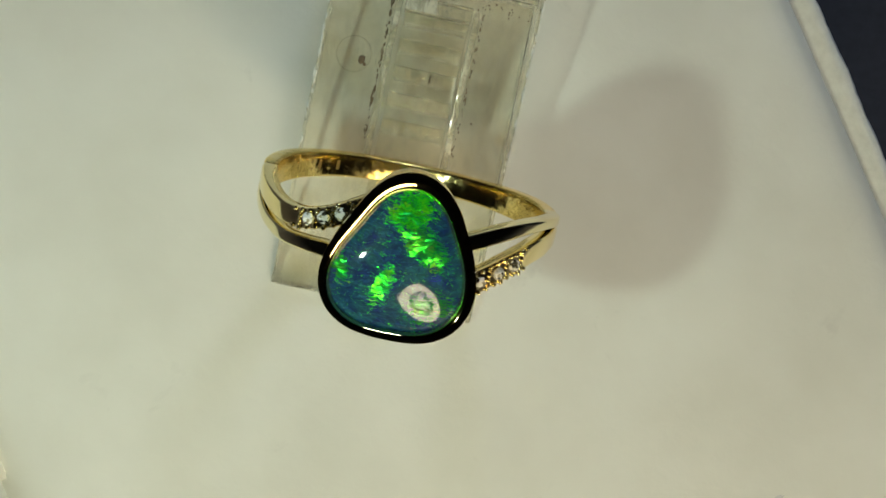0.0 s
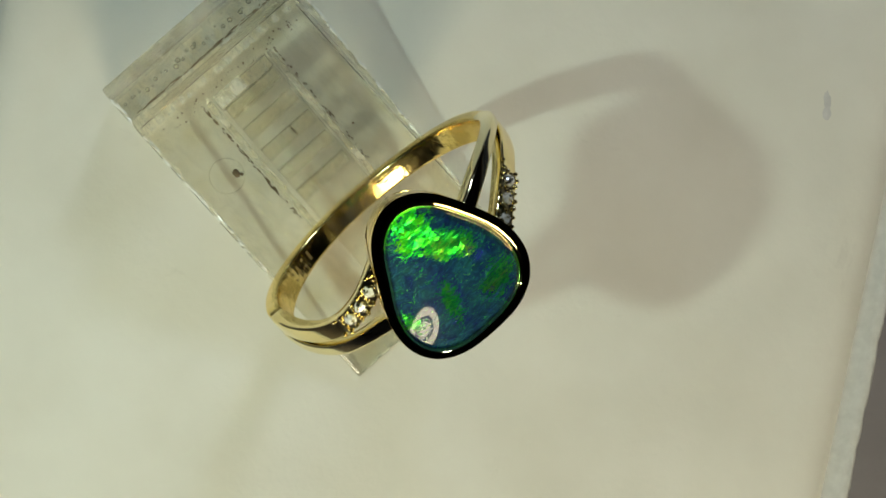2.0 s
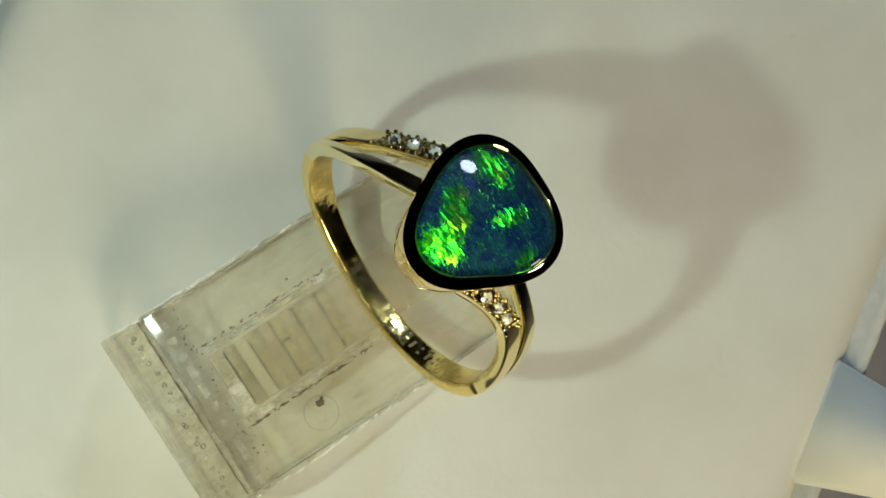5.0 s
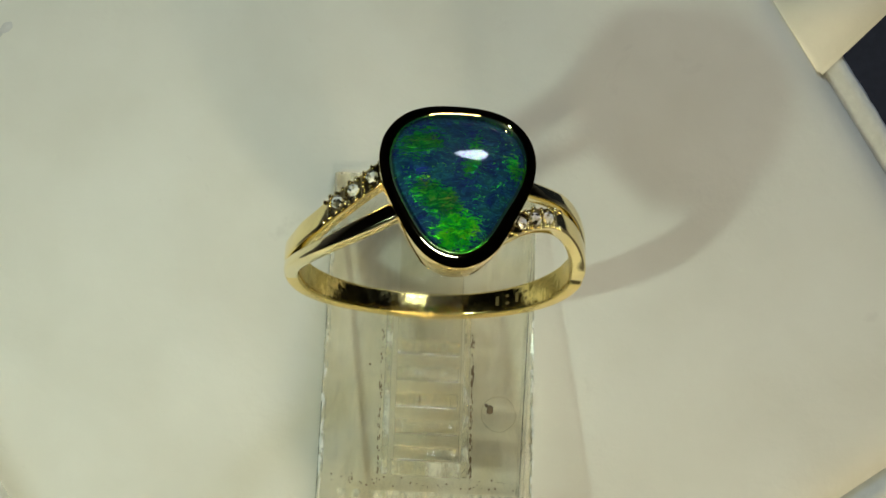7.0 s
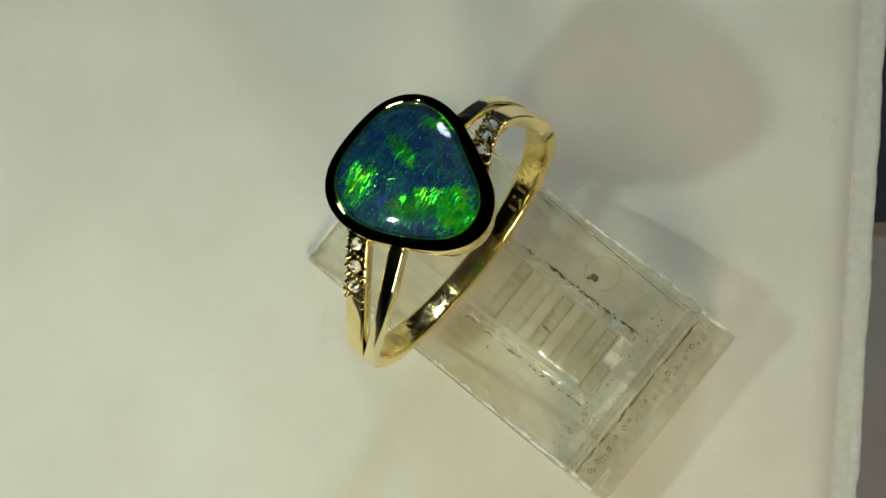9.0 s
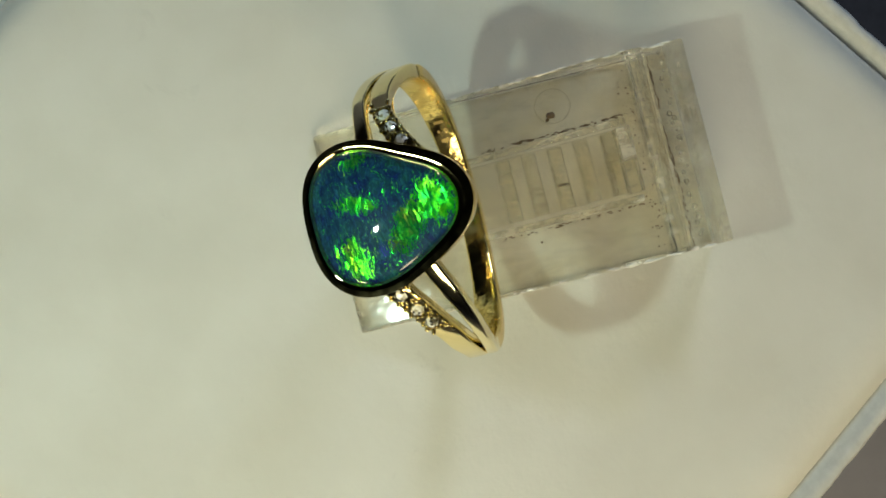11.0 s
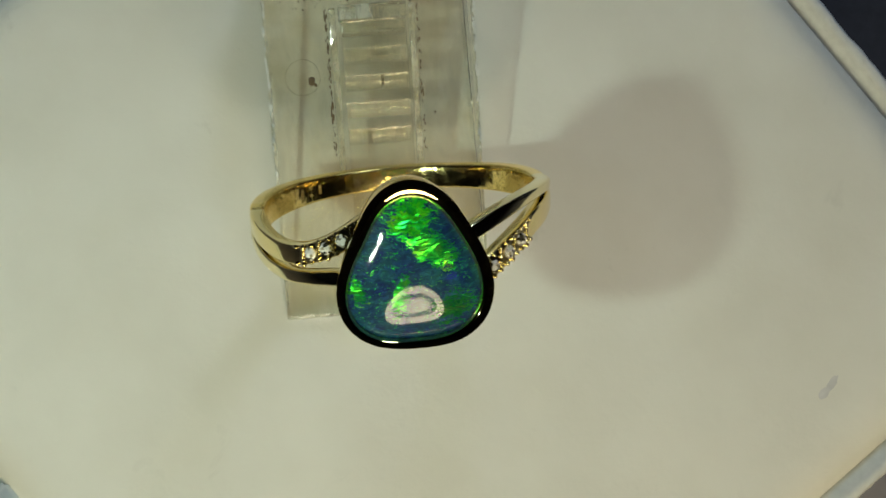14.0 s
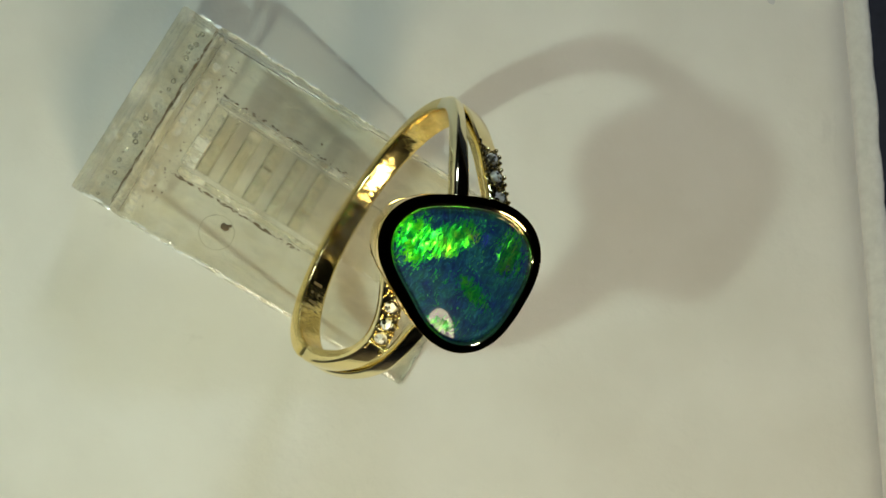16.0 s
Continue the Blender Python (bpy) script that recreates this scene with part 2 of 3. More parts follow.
def speck(bm, at, size, rough=0.35):
    """One uneven grain, added to a bmesh of many."""
    made = bmesh.ops.create_uvsphere(bm, u_segments=6, v_segments=4, radius=1)["verts"]
    for v in made:
        k = 1 + rough * noise.noise(v.co * 2 + Vector(at) * 3)
        v.co = Vector((v.co.x * size[0] * k + at[0], v.co.y * size[1] * k + at[1], v.co.z * size[2] * k + at[2]))


def ring_stand():
    stand = thing("ring_stand", "clear acrylic wedge stand with ribbed tongue on white box", "ring stand")
    c0, c1 = -5.0, 1.6
    side = [(-5.2, 0.05), (-5.2, top_z(-5.2)), (18.9, top_z(18.9)), (20.2, top_z(18.9) - 0.19), (20.4, 5.7), (20.4, 0.05)]
    part("body", prism(side, X0, X1, 0.3), ACRYLIC, stand, smooth=False)
    lip = [(20.45, 0.05), (20.45, 5.7), (22.3, 5.7), (22.5, 6.9), (23.5, 6.9), (23.5, 0.05)]
    part("rear_lip", prism(lip, X0, X1, 0.25), ACRYLIC_LIP, stand, "frosted rear lip", smooth=False)
    # raised frame round the tongue
    for xa, xb in ((c0 + 0.1, c0 + 0.6), (c1 - 0.6, c1 - 0.1)):
        pts = [(5.6, top_z(5.6) + 0.02), (5.6, top_z(5.6) + 0.7), (17.4, top_z(17.4) + 0.7), (17.4, top_z(17.4) + 0.02)]
        part("rail", prism(pts, xa, xb, 0.12), ACRYLIC_RAIL, stand, smooth=False)
    root = [(16.3, top_z(16.3) + 0.02), (16.3, top_z(16.3) + 2.0), (17.4, top_z(17.4) + 1.7), (17.4, top_z(17.4) + 0.02)]
    part("tongue_root", prism(root, c0 + 0.8, c1 - 0.8, 0.12), ACRYLIC_RAIL, stand, smooth=False)
    lo, hi = 1.35, 2.1
    tongue = [(-1.5, top_z(-1.5) + lo), (-1.9, top_z(-1.9) + lo + 0.3), (-1.5, top_z(-1.5) + hi), (16.2, top_z(16.2) + hi), (16.2, top_z(16.2) + lo)]
    part("tongue", prism(tongue, c0 + 0.9, c1 - 0.9, 0.12), ACRYLIC_TONGUE, stand, smooth=False)
    for i in range(5):
        y = 7.5 + i * 1.95
        rib = [(y + 0.55 - 0.55 * math.cos(k * math.pi / 8), top_z(y + 0.55 - 0.55 * math.cos(k * math.pi / 8)) + 0.3 + 0.95 * math.sin(k * math.pi / 8)) for k in range(9)]
        part("rib", prism(rib, c0 + 1.0, c1 - 1.0), ACRYLIC_RIB, stand, smooth=False)
    # dust caught in the corners and edges
    rng = random.Random(4)
    spots = [(-6.5, 12.4, 0.26, 1.6), (-6.25, 12.1, 0.15, 1.0), (2.6, 9.5, 0.1, 1.0), (-1.2, 12.2, 0.14, 1.5)]
    for i in range(170):
        edge = rng.choice((c0 - 0.12, c0 - 0.12, c1 + 0.12))
        spots.append((edge + rng.uniform(-0.1, 0.1), rng.uniform(6.8, 17.5), rng.uniform(0.02, 0.06), rng.uniform(1, 5)))
    for i in range(60):
        spots.append((rng.uniform(X0 + 0.4, X1 - 0.4), 17.9 + rng.uniform(-0.4, 0.4), rng.uniform(0.025, 0.09), 1.0))
    bm = bmesh.new()
    for x, y, r, long in spots:
        speck(bm, (x, y, top_z(y) + r * 0.3), (r, r * long, r * 0.5))
    # long dark grains that draw the dark line of the rear groove
    for i in range(90):
        speck(bm, (rng.uniform(X0 + 0.3, X1 - 0.3), 20.44, rng.uniform(5.75, 7.5)), (rng.uniform(0.08, 0.5), 0.04, rng.uniform(0.03, 0.09)))
    tagged(part("dust_and_groove_line", bm, DUST_AND_LINE, stand, "brown dust along the edges and dark grains drawing the rear groove line"), kind="stuff")
    bm = bmesh.new()
    for i in range(30):
        x, y, r = X0 + 0.7 + i * 0.49 + rng.uniform(-0.2, 0.2), 21.5 + rng.uniform(-0.3, 0.3), rng.uniform(0.09, 0.24)
        speck(bm, (x, y, 5.72 + r * 0.2), (r, r, r * 0.5), 0.1)
    tagged(part("bubble_row", bm, ACRYLIC_EDGE, stand, "row of small bubbles in the rear groove"), kind="stuff")
    # round mould mark, and white grains put in as glints on the side edges
    mark = []
    for i in range(40):
        t = 2 * math.pi * i / 40
        x, y = -7.15 + 1.3 * math.cos(t), 12.7 + 1.3 * math.sin(t)
        mark.append([(x + 0.035 * math.cos(t) * math.cos(q), y + 0.035 * math.sin(t) * math.cos(q), top_z(y) + 0.005 + 0.03 * math.sin(q)) for q in (0, 1.57, 3.14, 4.71)])
    part("mould_mark", loft(mark, closed_path=True), ACRYLIC, stand)
    bm = bmesh.new()
    for i in range(80):
        x = rng.choice((X0 + 0.1, X1 - 0.1)) + rng.uniform(-0.1, 0.1)
        y, r = rng.uniform(5, 22.5), rng.uniform(0.05, 0.2)
        z = top_z(y) if y < 18.9 else 6.9
        speck(bm, (x, y, z - 0.1), (r * 0.7, r * rng.uniform(1.5, 4), r * 0.4), 0.5)
    tagged(part("edge_glints", bm, GLINT, stand, "small white grains standing in for glints along the side edges", smooth=False), kind="stuff")
    return stand


# ---- opal ring ----
LEAN = radians(19.5)
RX, RY, RZ = -1.2, 1.65, 13.55


def ring_to_stand(x, v, u):
    """From the ring's own width, axis and height to the stand's frame."""
    c, s = math.cos(LEAN), math.sin(LEAN)
    return (RX + x, RY + v * c - u * s, RZ + v * s + u * c)


def outline(th, terms):
    return terms[0] + sum(terms[2 * k - 1] * math.cos(k * th) + terms[2 * k] * math.sin(k * th) for k in range(1, len(terms) // 2 + 1))


OUTER = [5.27, 0.055, -0.17, -0.385, 0.0, 0.01, -0.47, 0.0, 0.015, -0.005, 0.05]
INNER = [4.38, 0.03, -0.475, -0.373, 0.055, 0.006, -0.42, -0.03, 0.01, 0.0, 0.06]
HEAD_X, HEAD_V, HEAD_U = -0.28, -0.36, 12.45


def head_ring(terms, grow, u, n=96):
    pts = []
    for i in range(n):
        th = 2 * math.pi * i / n
        r = outline(th, terms) + grow
        pts.append(ring_to_stand(HEAD_X + r * math.cos(th), HEAD_V + r * math.sin(th), HEAD_U + u))
    return pts


def between(f, u, n=96):
    pts = []
    for i in range(n):
        th = 2 * math.pi * i / n
        r = outline(th, OUTER) * (1 - f) + outline(th, INNER) * f
        pts.append(ring_to_stand(HEAD_X + r * math.cos(th), HEAD_V + r * math.sin(th), HEAD_U + u))
    return pts


def bezel_mesh():
    """The rim: a wall with a crisp edge, and a broad top that rolls down to the stone."""
    wall = [head_ring(OUTER, -0.7, -3.4), head_ring(OUTER, -0.3, -2.4), head_ring(OUTER, -0.02, -0.8), head_ring(OUTER, 0.03, -0.2), between(-0.016, 0.09)]
    top = [between(-0.016 + 1.016 * i / 24, 0.09 - 0.03 * i / 24 - 0.36 * max(0, (i / 24 - 0.42) / 0.58) ** 2.6) for i in range(25)]
    inside = [between(1.0, -0.30), between(1.06, -0.75), between(1.25, -1.2)]
    joined = bpy.data.meshes.new("rim")
    verts, faces = [], []
    for rings in (wall, top, inside):
        base, n = len(verts), len(rings[0])
        for r in rings:
            verts += r
        for i in range(len(rings) - 1):
            for j in range(n):
                k = (j + 1) % n
                faces.append((base + i * n + j, base + i * n + k, base + (i + 1) * n + k, base + (i + 1) * n + j))
    joined.from_pydata(verts, [], faces)
    bm = bmesh.new()
    bm.from_mesh(joined)
    bpy.data.meshes.remove(joined)
    return bm


def opal_mesh():
    rings = []
    for i in range(1, 17):
        f = i / 16
        pts = []
        for j in range(96):
            th = 2 * math.pi * j / 96
            r = outline(th, INNER) * f * 1.01
            pts.append(ring_to_stand(HEAD_X + r * math.cos(th), HEAD_V + r * math.sin(th), HEAD_U - 0.42 + 0.95 * (1 - f ** 2.1)))
        rings.append(pts)
    bm = loft(rings, caps=False)
    top = bm.verts.new(ring_to_stand(HEAD_X, HEAD_V, HEAD_U - 0.42 + 0.95))
    bm.verts.ensure_lookup_table()
    first = [bm.verts[j] for j in range(96)]
    for j in range(96):
        bm.faces.new((first[j], first[(j + 1) % 96], top))
    return bm


def opal_material():
    n = Nodes("black_opal")
    # the opal's own plane: width, axis and height in millimetres
    mp = n.t.nodes.new("ShaderNodeMapping")
    mp.vector_type = "TEXTURE"
    at = ring_to_stand(0, 0, HEAD_U)
    mp.inputs["Location"].default_value = tuple(c * MM for c in at)
    mp.inputs["Rotation"].default_value = (LEAN, 0, 0)
    mp.inputs["Scale"].default_value = (MM, MM, MM)
    n.link(n.coords(), mp.inputs["Vector"])
    vec = mp.outputs["Vector"]
    warp = n.noise(0.9, 5, 0.62, vec)
    sub = n.t.nodes.new("ShaderNodeVectorMath")
    sub.operation = "SUBTRACT"
    sub.inputs[1].default_value = (0.5, 0.5, 0.5)
    n.link(warp.outputs["Color"], sub.inputs[0])
    sc = n.t.nodes.new("ShaderNodeVectorMath")
    sc.operation = "SCALE"
    sc.inputs["Scale"].default_value = 1.0
    n.link(sub.outputs[0], sc.inputs[0])
    addv = n.t.nodes.new("ShaderNodeVectorMath")
    n.link(vec, addv.inputs[0])
    n.link(sc.outputs[0], addv.inputs[1])
    fine = n.noise(4.0, 4, 0.6, vec)
    sub2 = n.t.nodes.new("ShaderNodeVectorMath")
    sub2.operation = "SUBTRACT"
    sub2.inputs[1].default_value = (0.5, 0.5, 0.5)
    n.link(fine.outputs["Color"], sub2.inputs[0])
    sc2 = n.t.nodes.new("ShaderNodeVectorMath")
    sc2.operation = "SCALE"
    sc2.inputs["Scale"].default_value = 0.14
    n.link(sub2.outputs[0], sc2.inputs[0])
    add2 = n.t.nodes.new("ShaderNodeVectorMath")
    n.link(addv.outputs[0], add2.inputs[0])
    n.link(sc2.outputs[0], add2.inputs[1])
    wvec = add2.outputs[0]

    def patch(x, v, a, b, turn, hard=2.4):
        m = n.t.nodes.new("ShaderNodeMapping")
        m.vector_type = "TEXTURE"
        m.inputs["Location"].default_value = (x, v, 0)
        m.inputs["Rotation"].default_value = (0, 0, radians(turn))
        m.inputs["Scale"].default_value = (a, b, 30)
        n.link(wvec, m.inputs["Vector"])
        ln = n.t.nodes.new("ShaderNodeVectorMath")
        ln.operation = "LENGTH"
        n.link(m.outputs[0], ln.inputs[0])
        return n.math("MULTIPLY", n.math("SUBTRACT", 1.0, ln.outputs["Value"]), hard, True)

    def most(items):
        r = items[0]
        for i in items[1:]:
            r = n.math("MAXIMUM", r, i)
        return r

    streak_map = n.t.nodes.new("ShaderNodeMapping")
    streak_map.inputs["Rotation"].default_value = (0, 0, radians(60))
    streak_map.inputs["Scale"].default_value = (1.5, 7.0, 1)
    n.link(wvec, streak_map.inputs["Vector"])
    streak = n.noise(2.2, 8, 0.7, streak_map.outputs[0])
    grain = n.noise(3.6, 9, 0.78, wvec)

    def crystals(turn, wide, long):
        """Thin plates of opal, each with a chance value of its own."""
        m = n.t.nodes.new("ShaderNodeMapping")
        m.inputs["Rotation"].default_value = (0, 0, radians(turn))
        m.inputs["Scale"].default_value = (1 / long, 1 / wide, 0.5)
        n.link(wvec, m.inputs["Vector"])
        v = n.t.nodes.new("ShaderNodeTexVoronoi")
        v.inputs["Scale"].default_value = 1.0
        n.link(m.outputs[0], v.inputs["Vector"])
        sep = n.t.nodes.new("ShaderNodeSeparateColor")
        n.link(v.outputs["Color"], sep.inputs[0])
        return v.outputs["Color"], sep.outputs[0], sep.outputs[1]

    plate_colour, plate_a, plate_hue = crystals(58, 0.11, 0.55)
    chip_colour, chip_a, chip_hue = crystals(40, 0.05, 0.16)
    tex = n.math("ADD", n.math("MULTIPLY", streak.outputs["Fac"], 0.55), n.math("MULTIPLY", grain.outputs["Fac"], 0.45))
    tex = n.math("DIVIDE", n.math("SUBTRACT", tex, 0.36), 0.28, True)
    tex = n.math("ADD", n.math("MULTIPLY", tex, 0.45), n.math("ADD", n.math("MULTIPLY", plate_a, 0.33), n.math("MULTIPLY", chip_a, 0.22)))

    def ragged(field, low, hard=9.0):
        return n.math("MULTIPLY", n.math("SUBTRACT", n.math("ADD", field, n.math("MULTIPLY", tex, 1.6)), low), hard, True)

    apex = patch(-0.3, 3.1, 2.1, 1.6, 15, 1.4)
    main = most([patch(0.9, 1.2, 2.9, 1.3, -42, 1.5), n.math("MULTIPLY", apex, 0.9)])
    left = patch(-1.3, -2.0, 0.95, 2.7, -10, 0.95)
    corner = most([patch(2.2, -3.0, 2.1, 1.6, 25, 1.1), patch(-4.0, -1.4, 0.8, 1.4, 15, 1.1)])
    g_main = ragged(main, 1.22)
    g_left = ragged(left, 1.25)
    g_corner = ragged(corner, 1.2)
    g_apex = ragged(apex, 1.22)
    fleck = n.math("MULTIPLY", n.math("SUBTRACT", tex, 0.72), 9.0, True)
    gm = most([g_main, g_left, g_corner, n.math("MULTIPLY", fleck, 0.4)])
    body = n.ramp(n.noise(1.1, 6, 0.65, wvec).outputs["Fac"], [(0.32, (0.006, 0.014, 0.115)), (0.44, (0.006, 0.034, 0.095)), (0.55, (0.009, 0.060, 0.10)), (0.68, (0.013, 0.100, 0.085))])
    # plates of a lighter and a darker blue-green in the body
    tint = n.t.nodes.new("ShaderNodeVectorMath")
    tint.operation = "SCALE"
    n.link(body, tint.inputs[0])
    n.link(n.math("ADD", n.math("MULTIPLY", n.math("MULTIPLY", plate_hue, chip_hue), 1.3), 0.75), tint.inputs["Scale"])
    body = tint.outputs[0]
    hue = n.noise(0.8, 4, 0.6, wvec)
    flash = n.ramp(n.math("ADD", hue.outputs["Fac"], n.math("MULTIPLY", n.math("SUBTRACT", n.math("ADD", plate_hue, chip_hue), 1.0), 0.12)), [(0.30, (0.01, 0.42, 0.09)), (0.46, (0.02, 0.80, 0.02)), (0.62, (0.13, 0.95, 0.015)), (0.76, (0.48, 0.66, 0.02))])
    shade = n.math("ADD", n.math("MULTIPLY", plate_a, 0.75), n.math("ADD", n.math("MULTIPLY", chip_hue, 0.45), 0.38))
    dim = n.t.nodes.new("ShaderNodeVectorMath")
    dim.operation = "SCALE"
    n.link(flash, dim.inputs[0])
    n.link(shade, dim.inputs["Scale"])
    flash = dim.outputs[0]
    violet = patch(2.2, -1.0, 0.5, 0.4, 0, 2.5)
    body = n.mix(n.math("MULTIPLY", violet, n.math("MULTIPLY", plate_a, chip_hue)), body, (0.03, 0.03, 0.42))
    n.link(n.mix(most([n.math("MULTIPLY", g_main, 0.22), n.math("MULTIPLY", g_left, 0.30), n.math("MULTIPLY", g_corner, 0.12), n.math("MULTIPLY", g_apex, 0.9)]), body, flash), n.b.inputs["Base Color"])
    # flakes lie at their own tilts, so they flash in turn as the stone is turned
    def leaning(group, way):
        """The tilt of one family of flakes, where its patch lies."""
        m = n.t.nodes.new("ShaderNodeVectorMath")
        m.operation = "SCALE"
        m.inputs[0].default_value = way
        n.link(n.math("MULTIPLY", group, 3.0, True), m.inputs["Scale"])
        return m.outputs[0]

    tilt = n.t.nodes.new("ShaderNodeVectorMath")
    n.link(leaning(main, (-0.45, 0.22, 0)), tilt.inputs[0])
    lower = n.t.nodes.new("ShaderNodeVectorMath")
    n.link(leaning(left, (0.28, -0.10, 0)), lower.inputs[0])
    n.link(leaning(corner, (0.27, 0.28, 0)), lower.inputs[1])
    n.link(lower.outputs[0], tilt.inputs[1])
    jig = n.t.nodes.new("ShaderNodeVectorMath")
    jig.operation = "SCALE"
    jig.inputs["Scale"].default_value = 0.5
    off = n.t.nodes.new("ShaderNodeVectorMath")
    off.operation = "SUBTRACT"
    off.inputs[1].default_value = (0.5, 0.5, 0.5)
    n.link(plate_colour, off.inputs[0])
    n.link(off.outputs[0], jig.inputs[0])
    both = n.t.nodes.new("ShaderNodeVectorMath")
    n.link(tilt.outputs[0], both.inputs[0])
    n.link(jig.outputs[0], both.inputs[1])
    to_world = n.t.nodes.new("ShaderNodeVectorTransform")
    to_world.vector_type, to_world.convert_from, to_world.convert_to = "VECTOR", "OBJECT", "WORLD"
    n.link(both.outputs[0], to_world.inputs[0])
    geo = n.t.nodes.new("ShaderNodeNewGeometry")
    lean = n.t.nodes.new("ShaderNodeVectorMath")
    n.link(geo.outputs["Normal"], lean.inputs[0])
    n.link(to_world.outputs[0], lean.inputs[1])
    unit = n.t.nodes.new("ShaderNodeVectorMath")
    unit.operation = "NORMALIZE"
    n.link(lean.outputs[0], unit.inputs[0])
    flake = n.t.nodes.new("ShaderNodeBsdfPrincipled")
    n.link(flash, flake.inputs["Base Color"])
    n.link(unit.outputs[0], flake.inputs["Normal"])
    flake.inputs["Metallic"].default_value = 0.9
    flake.inputs["Roughness"].default_value = 0.29
    n.set(Roughness=0.5, Specular_IOR_Level=0.1)
    for shader in (n.b, flake):
        shader.inputs["Coat Weight"].default_value = 1.0
        shader.inputs["Coat Roughness"].default_value = 0.05
        shader.inputs["Coat IOR"].default_value = 1.41
    blend = n.t.nodes.new("ShaderNodeMixShader")
    n.link(n.math("MULTIPLY", gm, 0.75), blend.inputs["Fac"])
    n.link(n.b.outputs[0], blend.inputs[1])
    n.link(flake.outputs[0], blend.inputs[2])
    n.link(blend.outputs[0], n.out.inputs["Surface"])
    return n.mat


def face_angle(a, flat):
    """The way an arm's outer face looks: radial for flat = 1, turned towards straight up below that."""
    return math.pi / 2 - (math.pi / 2 - a) * flat


def sweep(path, widths, depths, centre_v, round_r=0.3, flats=None):
    """A bar along path, a list of (angle, radius); its section is a rounded box across v and the radius."""
    rings = []
    for (a, r), w, d, cv, flat in zip(path, widths, depths, centre_v, flats or [1] * len(path)):
        pts = []
        ca, sa = math.cos(a), math.sin(a)
        fa = face_angle(a, flat)
        cf, sf = math.cos(fa), math.sin(fa)
        rr = min(round_r, w * 0.45, d * 0.45)
        for k, (sv, sr) in enumerate(((1, 1), (-1, 1), (-1, -1), (1, -1))):
            for i in range(4):
                b = radians(90 * k + 30 * i)
                v = sv * (w / 2 - rr) + rr * math.cos(b) + cv
                q = sr * (d / 2 - rr) + rr * math.sin(b)
                pts.append(ring_to_stand(r * ca + q * cf, v, r * sa + q * sf))
        rings.append(pts)
    return loft(rings)


def smoothstep(f):
    f = min(1, max(0, f))
    return f * f * (3 - 2 * f)


# where each arm runs across the ring's width: (share of its length, place along the axis, width)
ARMS = {
    (1, True): ((0, 1.15, 0.85), (0.18, 1.5, 0.8), (0.3, 1.85, 0.76), (0.43, 2.1, 0.76), (0.6, 2.15, 0.9), (0.76, 1.8, 1.12), (0.87, 1.3, 1.2), (1, 0.7, 1.25)),
    (1, False): ((0, 0.1, 1.25), (0.18, 0.3, 1.3), (0.35, 0.55, 1.4), (0.46, 0.45, 1.55), (0.6, 0.35, 1.62), (0.7, 0.05, 1.68), (0.84, -0.5, 1.75), (0.96, -1.2, 1.8), (1, -1.45, 1.8)),
    (-1, True): ((0, -0.42, 0.9), (0.18, -0.68, 0.85), (0.33, -1.3, 0.85), (0.45, -1.65, 0.86), (0.55, -1.78, 0.88), (0.65, -1.8, 0.9), (0.77, -1.6, 0.92), (0.9, -1.3, 1.0), (1, -1.15, 1.0)),
    (-1, False): ((0, 0.45, 1.3), (0.18, 0.35, 1.3), (0.33, -0.05, 1.32), (0.48, -0.33, 1.38), (0.56, -0.34, 1.38), (0.66, -0.15, 1.4), (0.77, 0.42, 1.5), (0.86, 1.15, 1.62), (0.94, 2.0, 1.7), (1, 2.7, 1.75)),
}
REACH = {(1, True): 95, (1, False): 81, (-1, True): 82, (-1, False): 90}


def glide(keys, f):
    """A smooth curve through the keys (Catmull-Rom), for each column after the first."""
    i = max(0, min(len(keys) - 2, sum(k[0] <= f for k in keys) - 1))
    p = [keys[max(0, min(len(keys) - 1, i + d))] for d in (-1, 0, 1, 2)]
    h = p[2][0] - p[1][0]
    q = (f - p[1][0]) / h
    out = []
    for c in range(1, len(keys[0])):
        m0 = (p[2][c] - p[0][c]) / (p[2][0] - p[0][0]) * h
        m1 = (p[3][c] - p[1][c]) / (p[3][0] - p[1][0]) * h
        out.append((2 * q ** 3 - 3 * q * q + 1) * p[1][c] + (q ** 3 - 2 * q * q + q) * m0 + (3 * q * q - 2 * q ** 3) * p[2][c] + (q ** 3 - q * q) * m1)
    return out


def strand(side, plain_one):
    """One of the two arms of a split shoulder. side: 1 or -1 along the width."""
    path, w, d, cv, flats = [], [], [], [], []
    for i in range(41):
        f = i / 40
        a = radians(-14 + REACH[(side, plain_one)] * f)
        g = min(1, max(0, (f - 0.18) / 0.82))
        path.append((a if side > 0 else math.pi - a, 10.05 - 0.2 * math.sin(math.pi * g) + 1.2 * g ** 2))
        v, wide = glide(ARMS[(side, plain_one)], f)
        cv.append(v)
        # each arm grows out of the band
        w.append(wide * (0.86 + 0.14 * smoothstep((f - 0.04) / 0.18)))
        d.append((1.12 + 0.1 * f) * (0.86 + 0.14 * smoothstep((f - 0.04) / 0.18)))
        flats.append(1 - 0.42 * smoothstep((f - 0.12) * 2.4))
    return path, w, d, cv, 0.2, flats


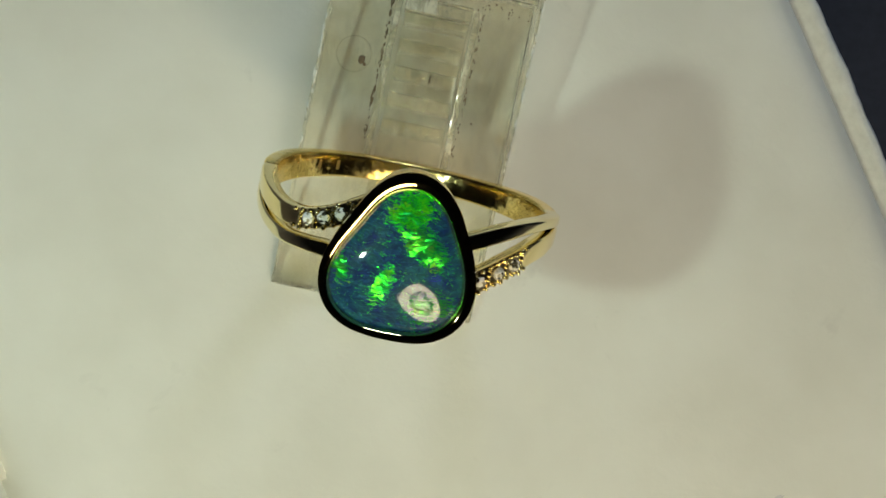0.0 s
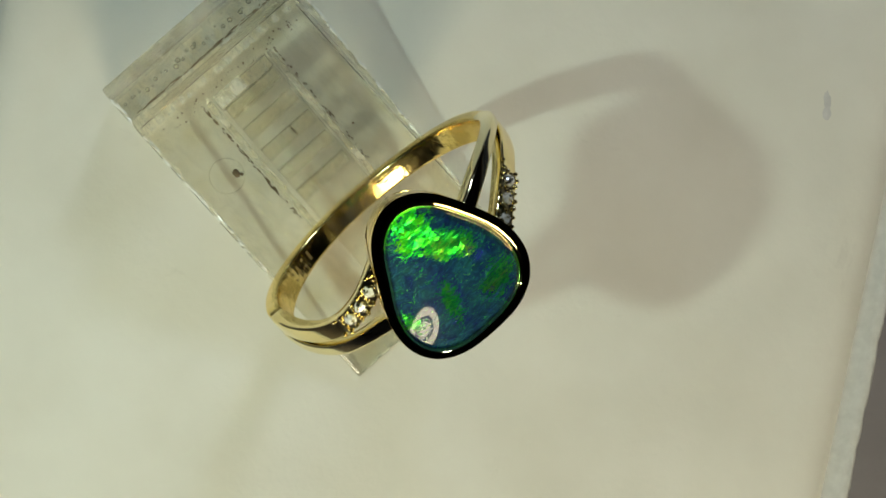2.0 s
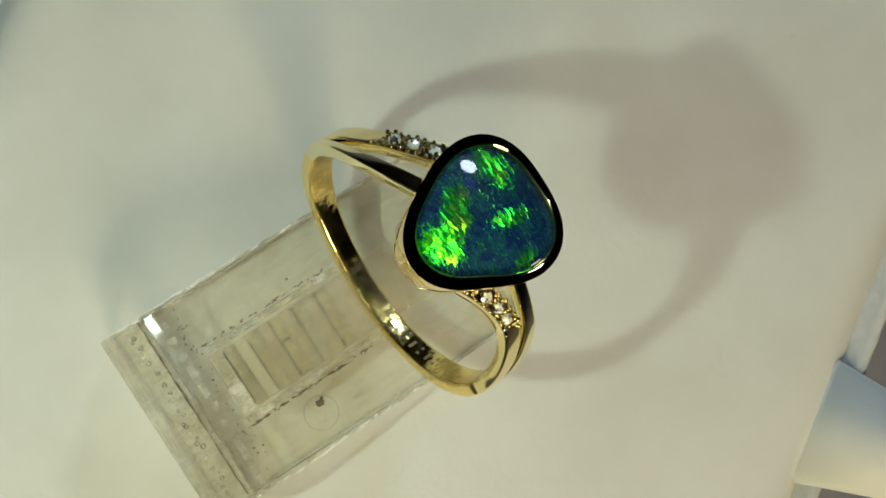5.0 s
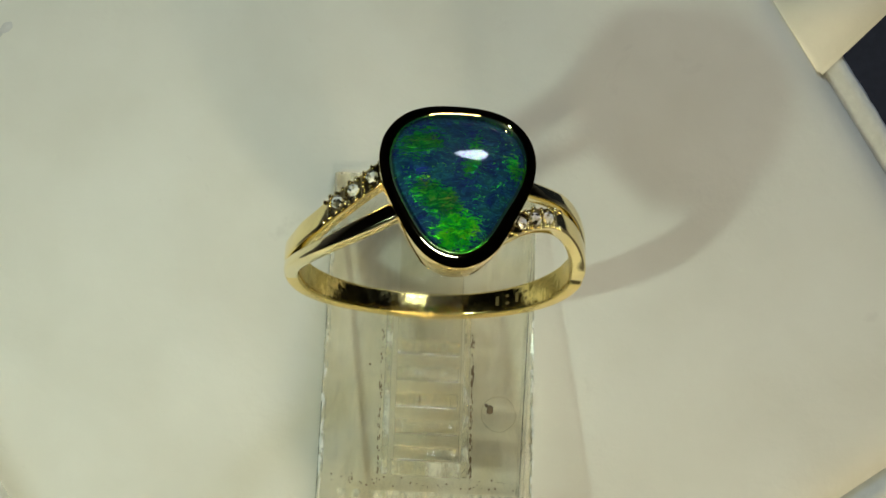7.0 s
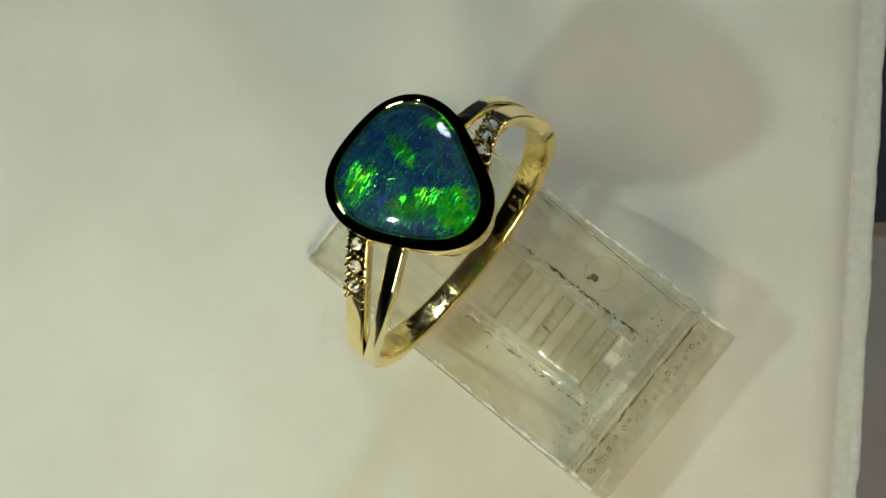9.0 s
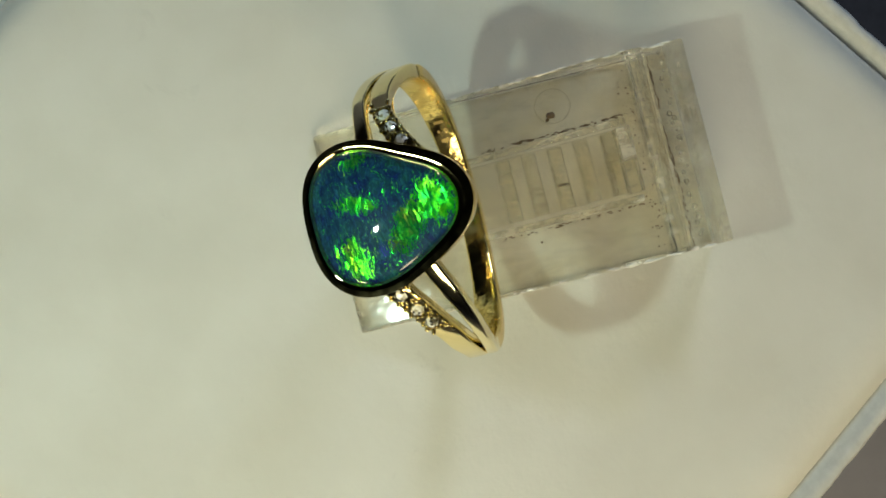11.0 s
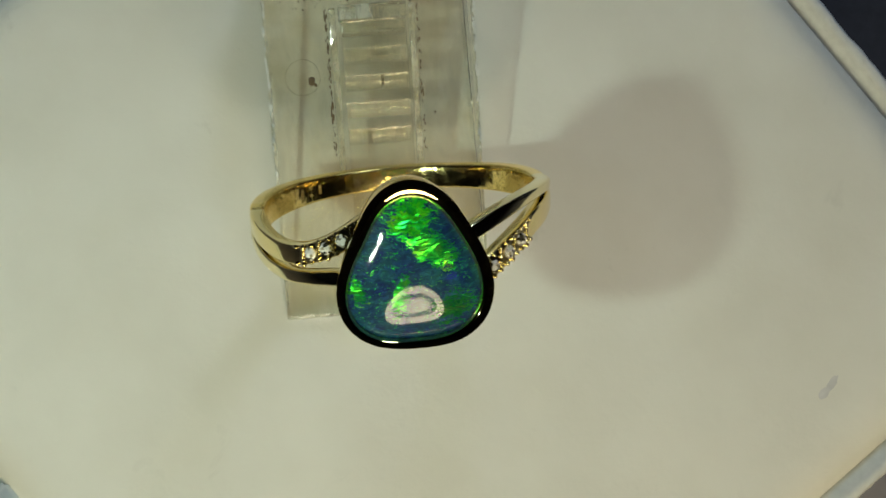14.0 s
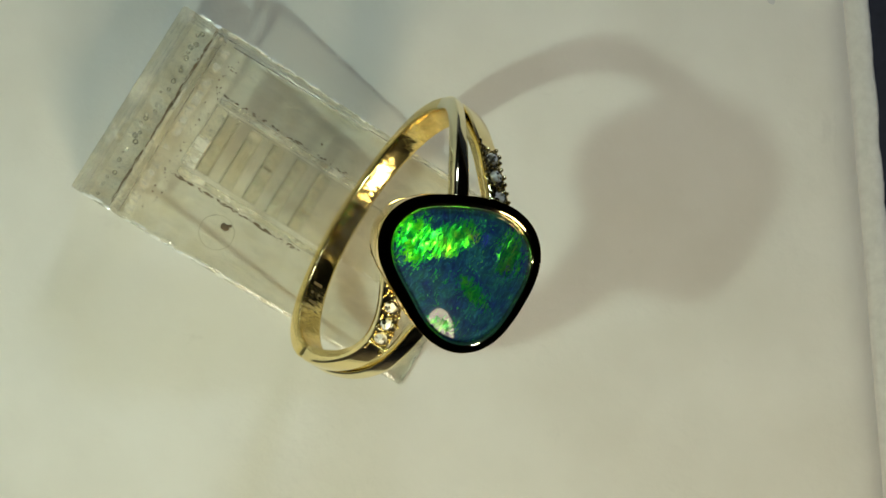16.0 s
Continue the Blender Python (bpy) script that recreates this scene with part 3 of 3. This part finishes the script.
def opal_ring():
    ring = thing("opal_ring", "polished yellow gold ring with black opal on clear stand", "ring")
    # lower hoop
    path, w, d, cv = [], [], [], []
    for i in range(97):
        f = i / 96
        a = radians(180 - 9 + f * 198)
        k = abs(2 * f - 1)
        ends = 1 - smoothstep((k - 0.85) / 0.15)
        path.append((a, 10.05))
        w.append((1.75 + 0.4 * smoothstep((k - 0.15) / 0.6)) * (0.35 + 0.65 * ends))
        d.append(0.75 + 0.35 * ends)
        cv.append(-0.08 + (0.66 if math.cos(a) > 0 else 0.2) * abs(math.cos(a)) ** 2.5)
    part("band", sweep(path, w, d, cv, 0.22), BAND_GOLD, ring)
    for side in (1, -1):
        part("plain_arm", sweep(*strand(side, True)), GOLD_PALE, ring)
        path, w, d, cv, rr, flats = strand(side, False)
        arm = part("stone_arm", sweep(path, w, d, cv, rr, flats), GOLD, ring)
        # stones and grains lie between the polished foot of the arm and the head
        lo, hi = (41, 66) if side > 0 else (44, 75)

        def on_arm(deg, lift, across=0.0):
            """A place on the arm's outer face, the way that the face looks, and the arm's centre line."""
            f = min(1.0, (deg + 14) / REACH[(side, False)]) * 40
            i = min(39, int(f))
            a, r, ww, dd, v, flat = [p + (q - p) * (f - i) for p, q in zip((*path[i], w[i], d[i], cv[i], flats[i]), (*path[i + 1], w[i + 1], d[i + 1], cv[i + 1], flats[i + 1]))]
            fa = face_angle(a, flat)
            q = dd / 2 + lift
            return (r * math.cos(a) + q * math.cos(fa), v + across * ww, r * math.sin(a) + q * math.sin(fa)), fa

        for k in range(3):
            at, fa = on_arm(lo + (7.0 + k * 7.7 if side > 0 else 7.8 + k * 6.9), 0.03)
            part("diamond", gem(at, fa), DIAMOND, arm, "small round brilliant diamond", smooth=False)
        for k in range(9):
            for sgn in (-1, 1):
                at, fa = on_arm(lo + (hi - lo) * k / 8, 0.04, sgn * (0.42 + 0.03 * math.sin(k * 2.3 + sgn)))
                part("bead", ball(0.17 + 0.03 * math.sin(k * 1.7), ring_to_stand(*at), 1, 8), GOLD, arm)
        for deg in ((lo + 2.6, lo + 10.9, lo + 18.6, lo + 26) if side > 0 else (lo + 3.6, lo + 11.3, lo + 18.2, lo + 25.2)):
            for off in (-0.28, -0.1, 0.1, 0.28):
                at, fa = on_arm(deg, 0.03, off)
                part("grain", ball(0.15, ring_to_stand(*at), 1, 8), GOLD, arm)
    part("bezel", bezel_mesh(), gold_material("bezel_gold", (0.93, 0.72, 0.34), 0.035), ring, "broad polished rim round the opal")
    part("opal", opal_mesh(), opal_material(), ring, "dark blue opal with vivid green flashes")
    # stamp inside the band, as bars
    for k in range(4):
        a = radians(235.5 - k * 5.2)
        bars = ((-0.28, 0.10), (0.28, 0.10)) if k % 2 else ((0.0, 0.36),)
        for dv, half in bars:
            bm = bmesh.new()
            quad = []
            for da, dw in ((-1, -1), (1, -1), (1, 1), (-1, 1)):
                aa = a + da * 0.014
                quad.append(bm.verts.new(ring_to_stand(9.49 * math.cos(aa), dv + dw * half, 9.49 * math.sin(aa))))
            face = bm.faces.new(quad)
            ext = bmesh.ops.extrude_face_region(bm, geom=[face])
            cen = Vector(ring_to_stand(0, 0, 0))
            for v in [g for g in ext["geom"] if isinstance(g, bmesh.types.BMVert)]:
                v.co += (v.co - cen).normalized() * 0.05
            part("stamp", bm, MARK, ring, "stamped bar inside the band", smooth=False)
    return ring


def gem(at, fa, rad=0.47):
    """A round cut stone set in the outer face of an arm."""
    out = Vector((math.cos(fa), 0, math.sin(fa)))
    side = Vector((-math.sin(fa), 0, math.cos(fa)))
    axis = Vector((0, 1, 0))
    rings = []
    for f, h, n in ((0.15, -0.5, 0), (1.0, -0.06, 0), (1.0, 0.0, 0), (0.84, 0.13, 0.5), (0.64, 0.22, 0), (0.42, 0.31, 0.5)):
        pts = []
        for i in range(8):
            b = 2 * math.pi * (i + n) / 8
            cut = 0.09 * noise.noise(Vector((at[0] * 3 + i * 1.7, at[1] * 3 + h * 9, at[2]))) if h > 0.05 else 0
            p = Vector(at) + out * (h + cut) + side * (rad * f * math.cos(b)) + axis * (rad * f * math.sin(b))
            pts.append(ring_to_stand(p.x, p.y, p.z))
        rings.append(pts)
    return loft(rings)


box = white_box()
stand = ring_stand()
ring = opal_ring()


def motions():
    """The box turns at a steady rate and carries the stand and the ring."""
    rows = []
    for i in range(33):
        t = i * 0.5
        rows.append((t, pose(0, 0, 0, 0, 0, -11.7 + 26.914 * t)))
    for ob in (box, stand, ring):
        walk(ob, rows)


motions()
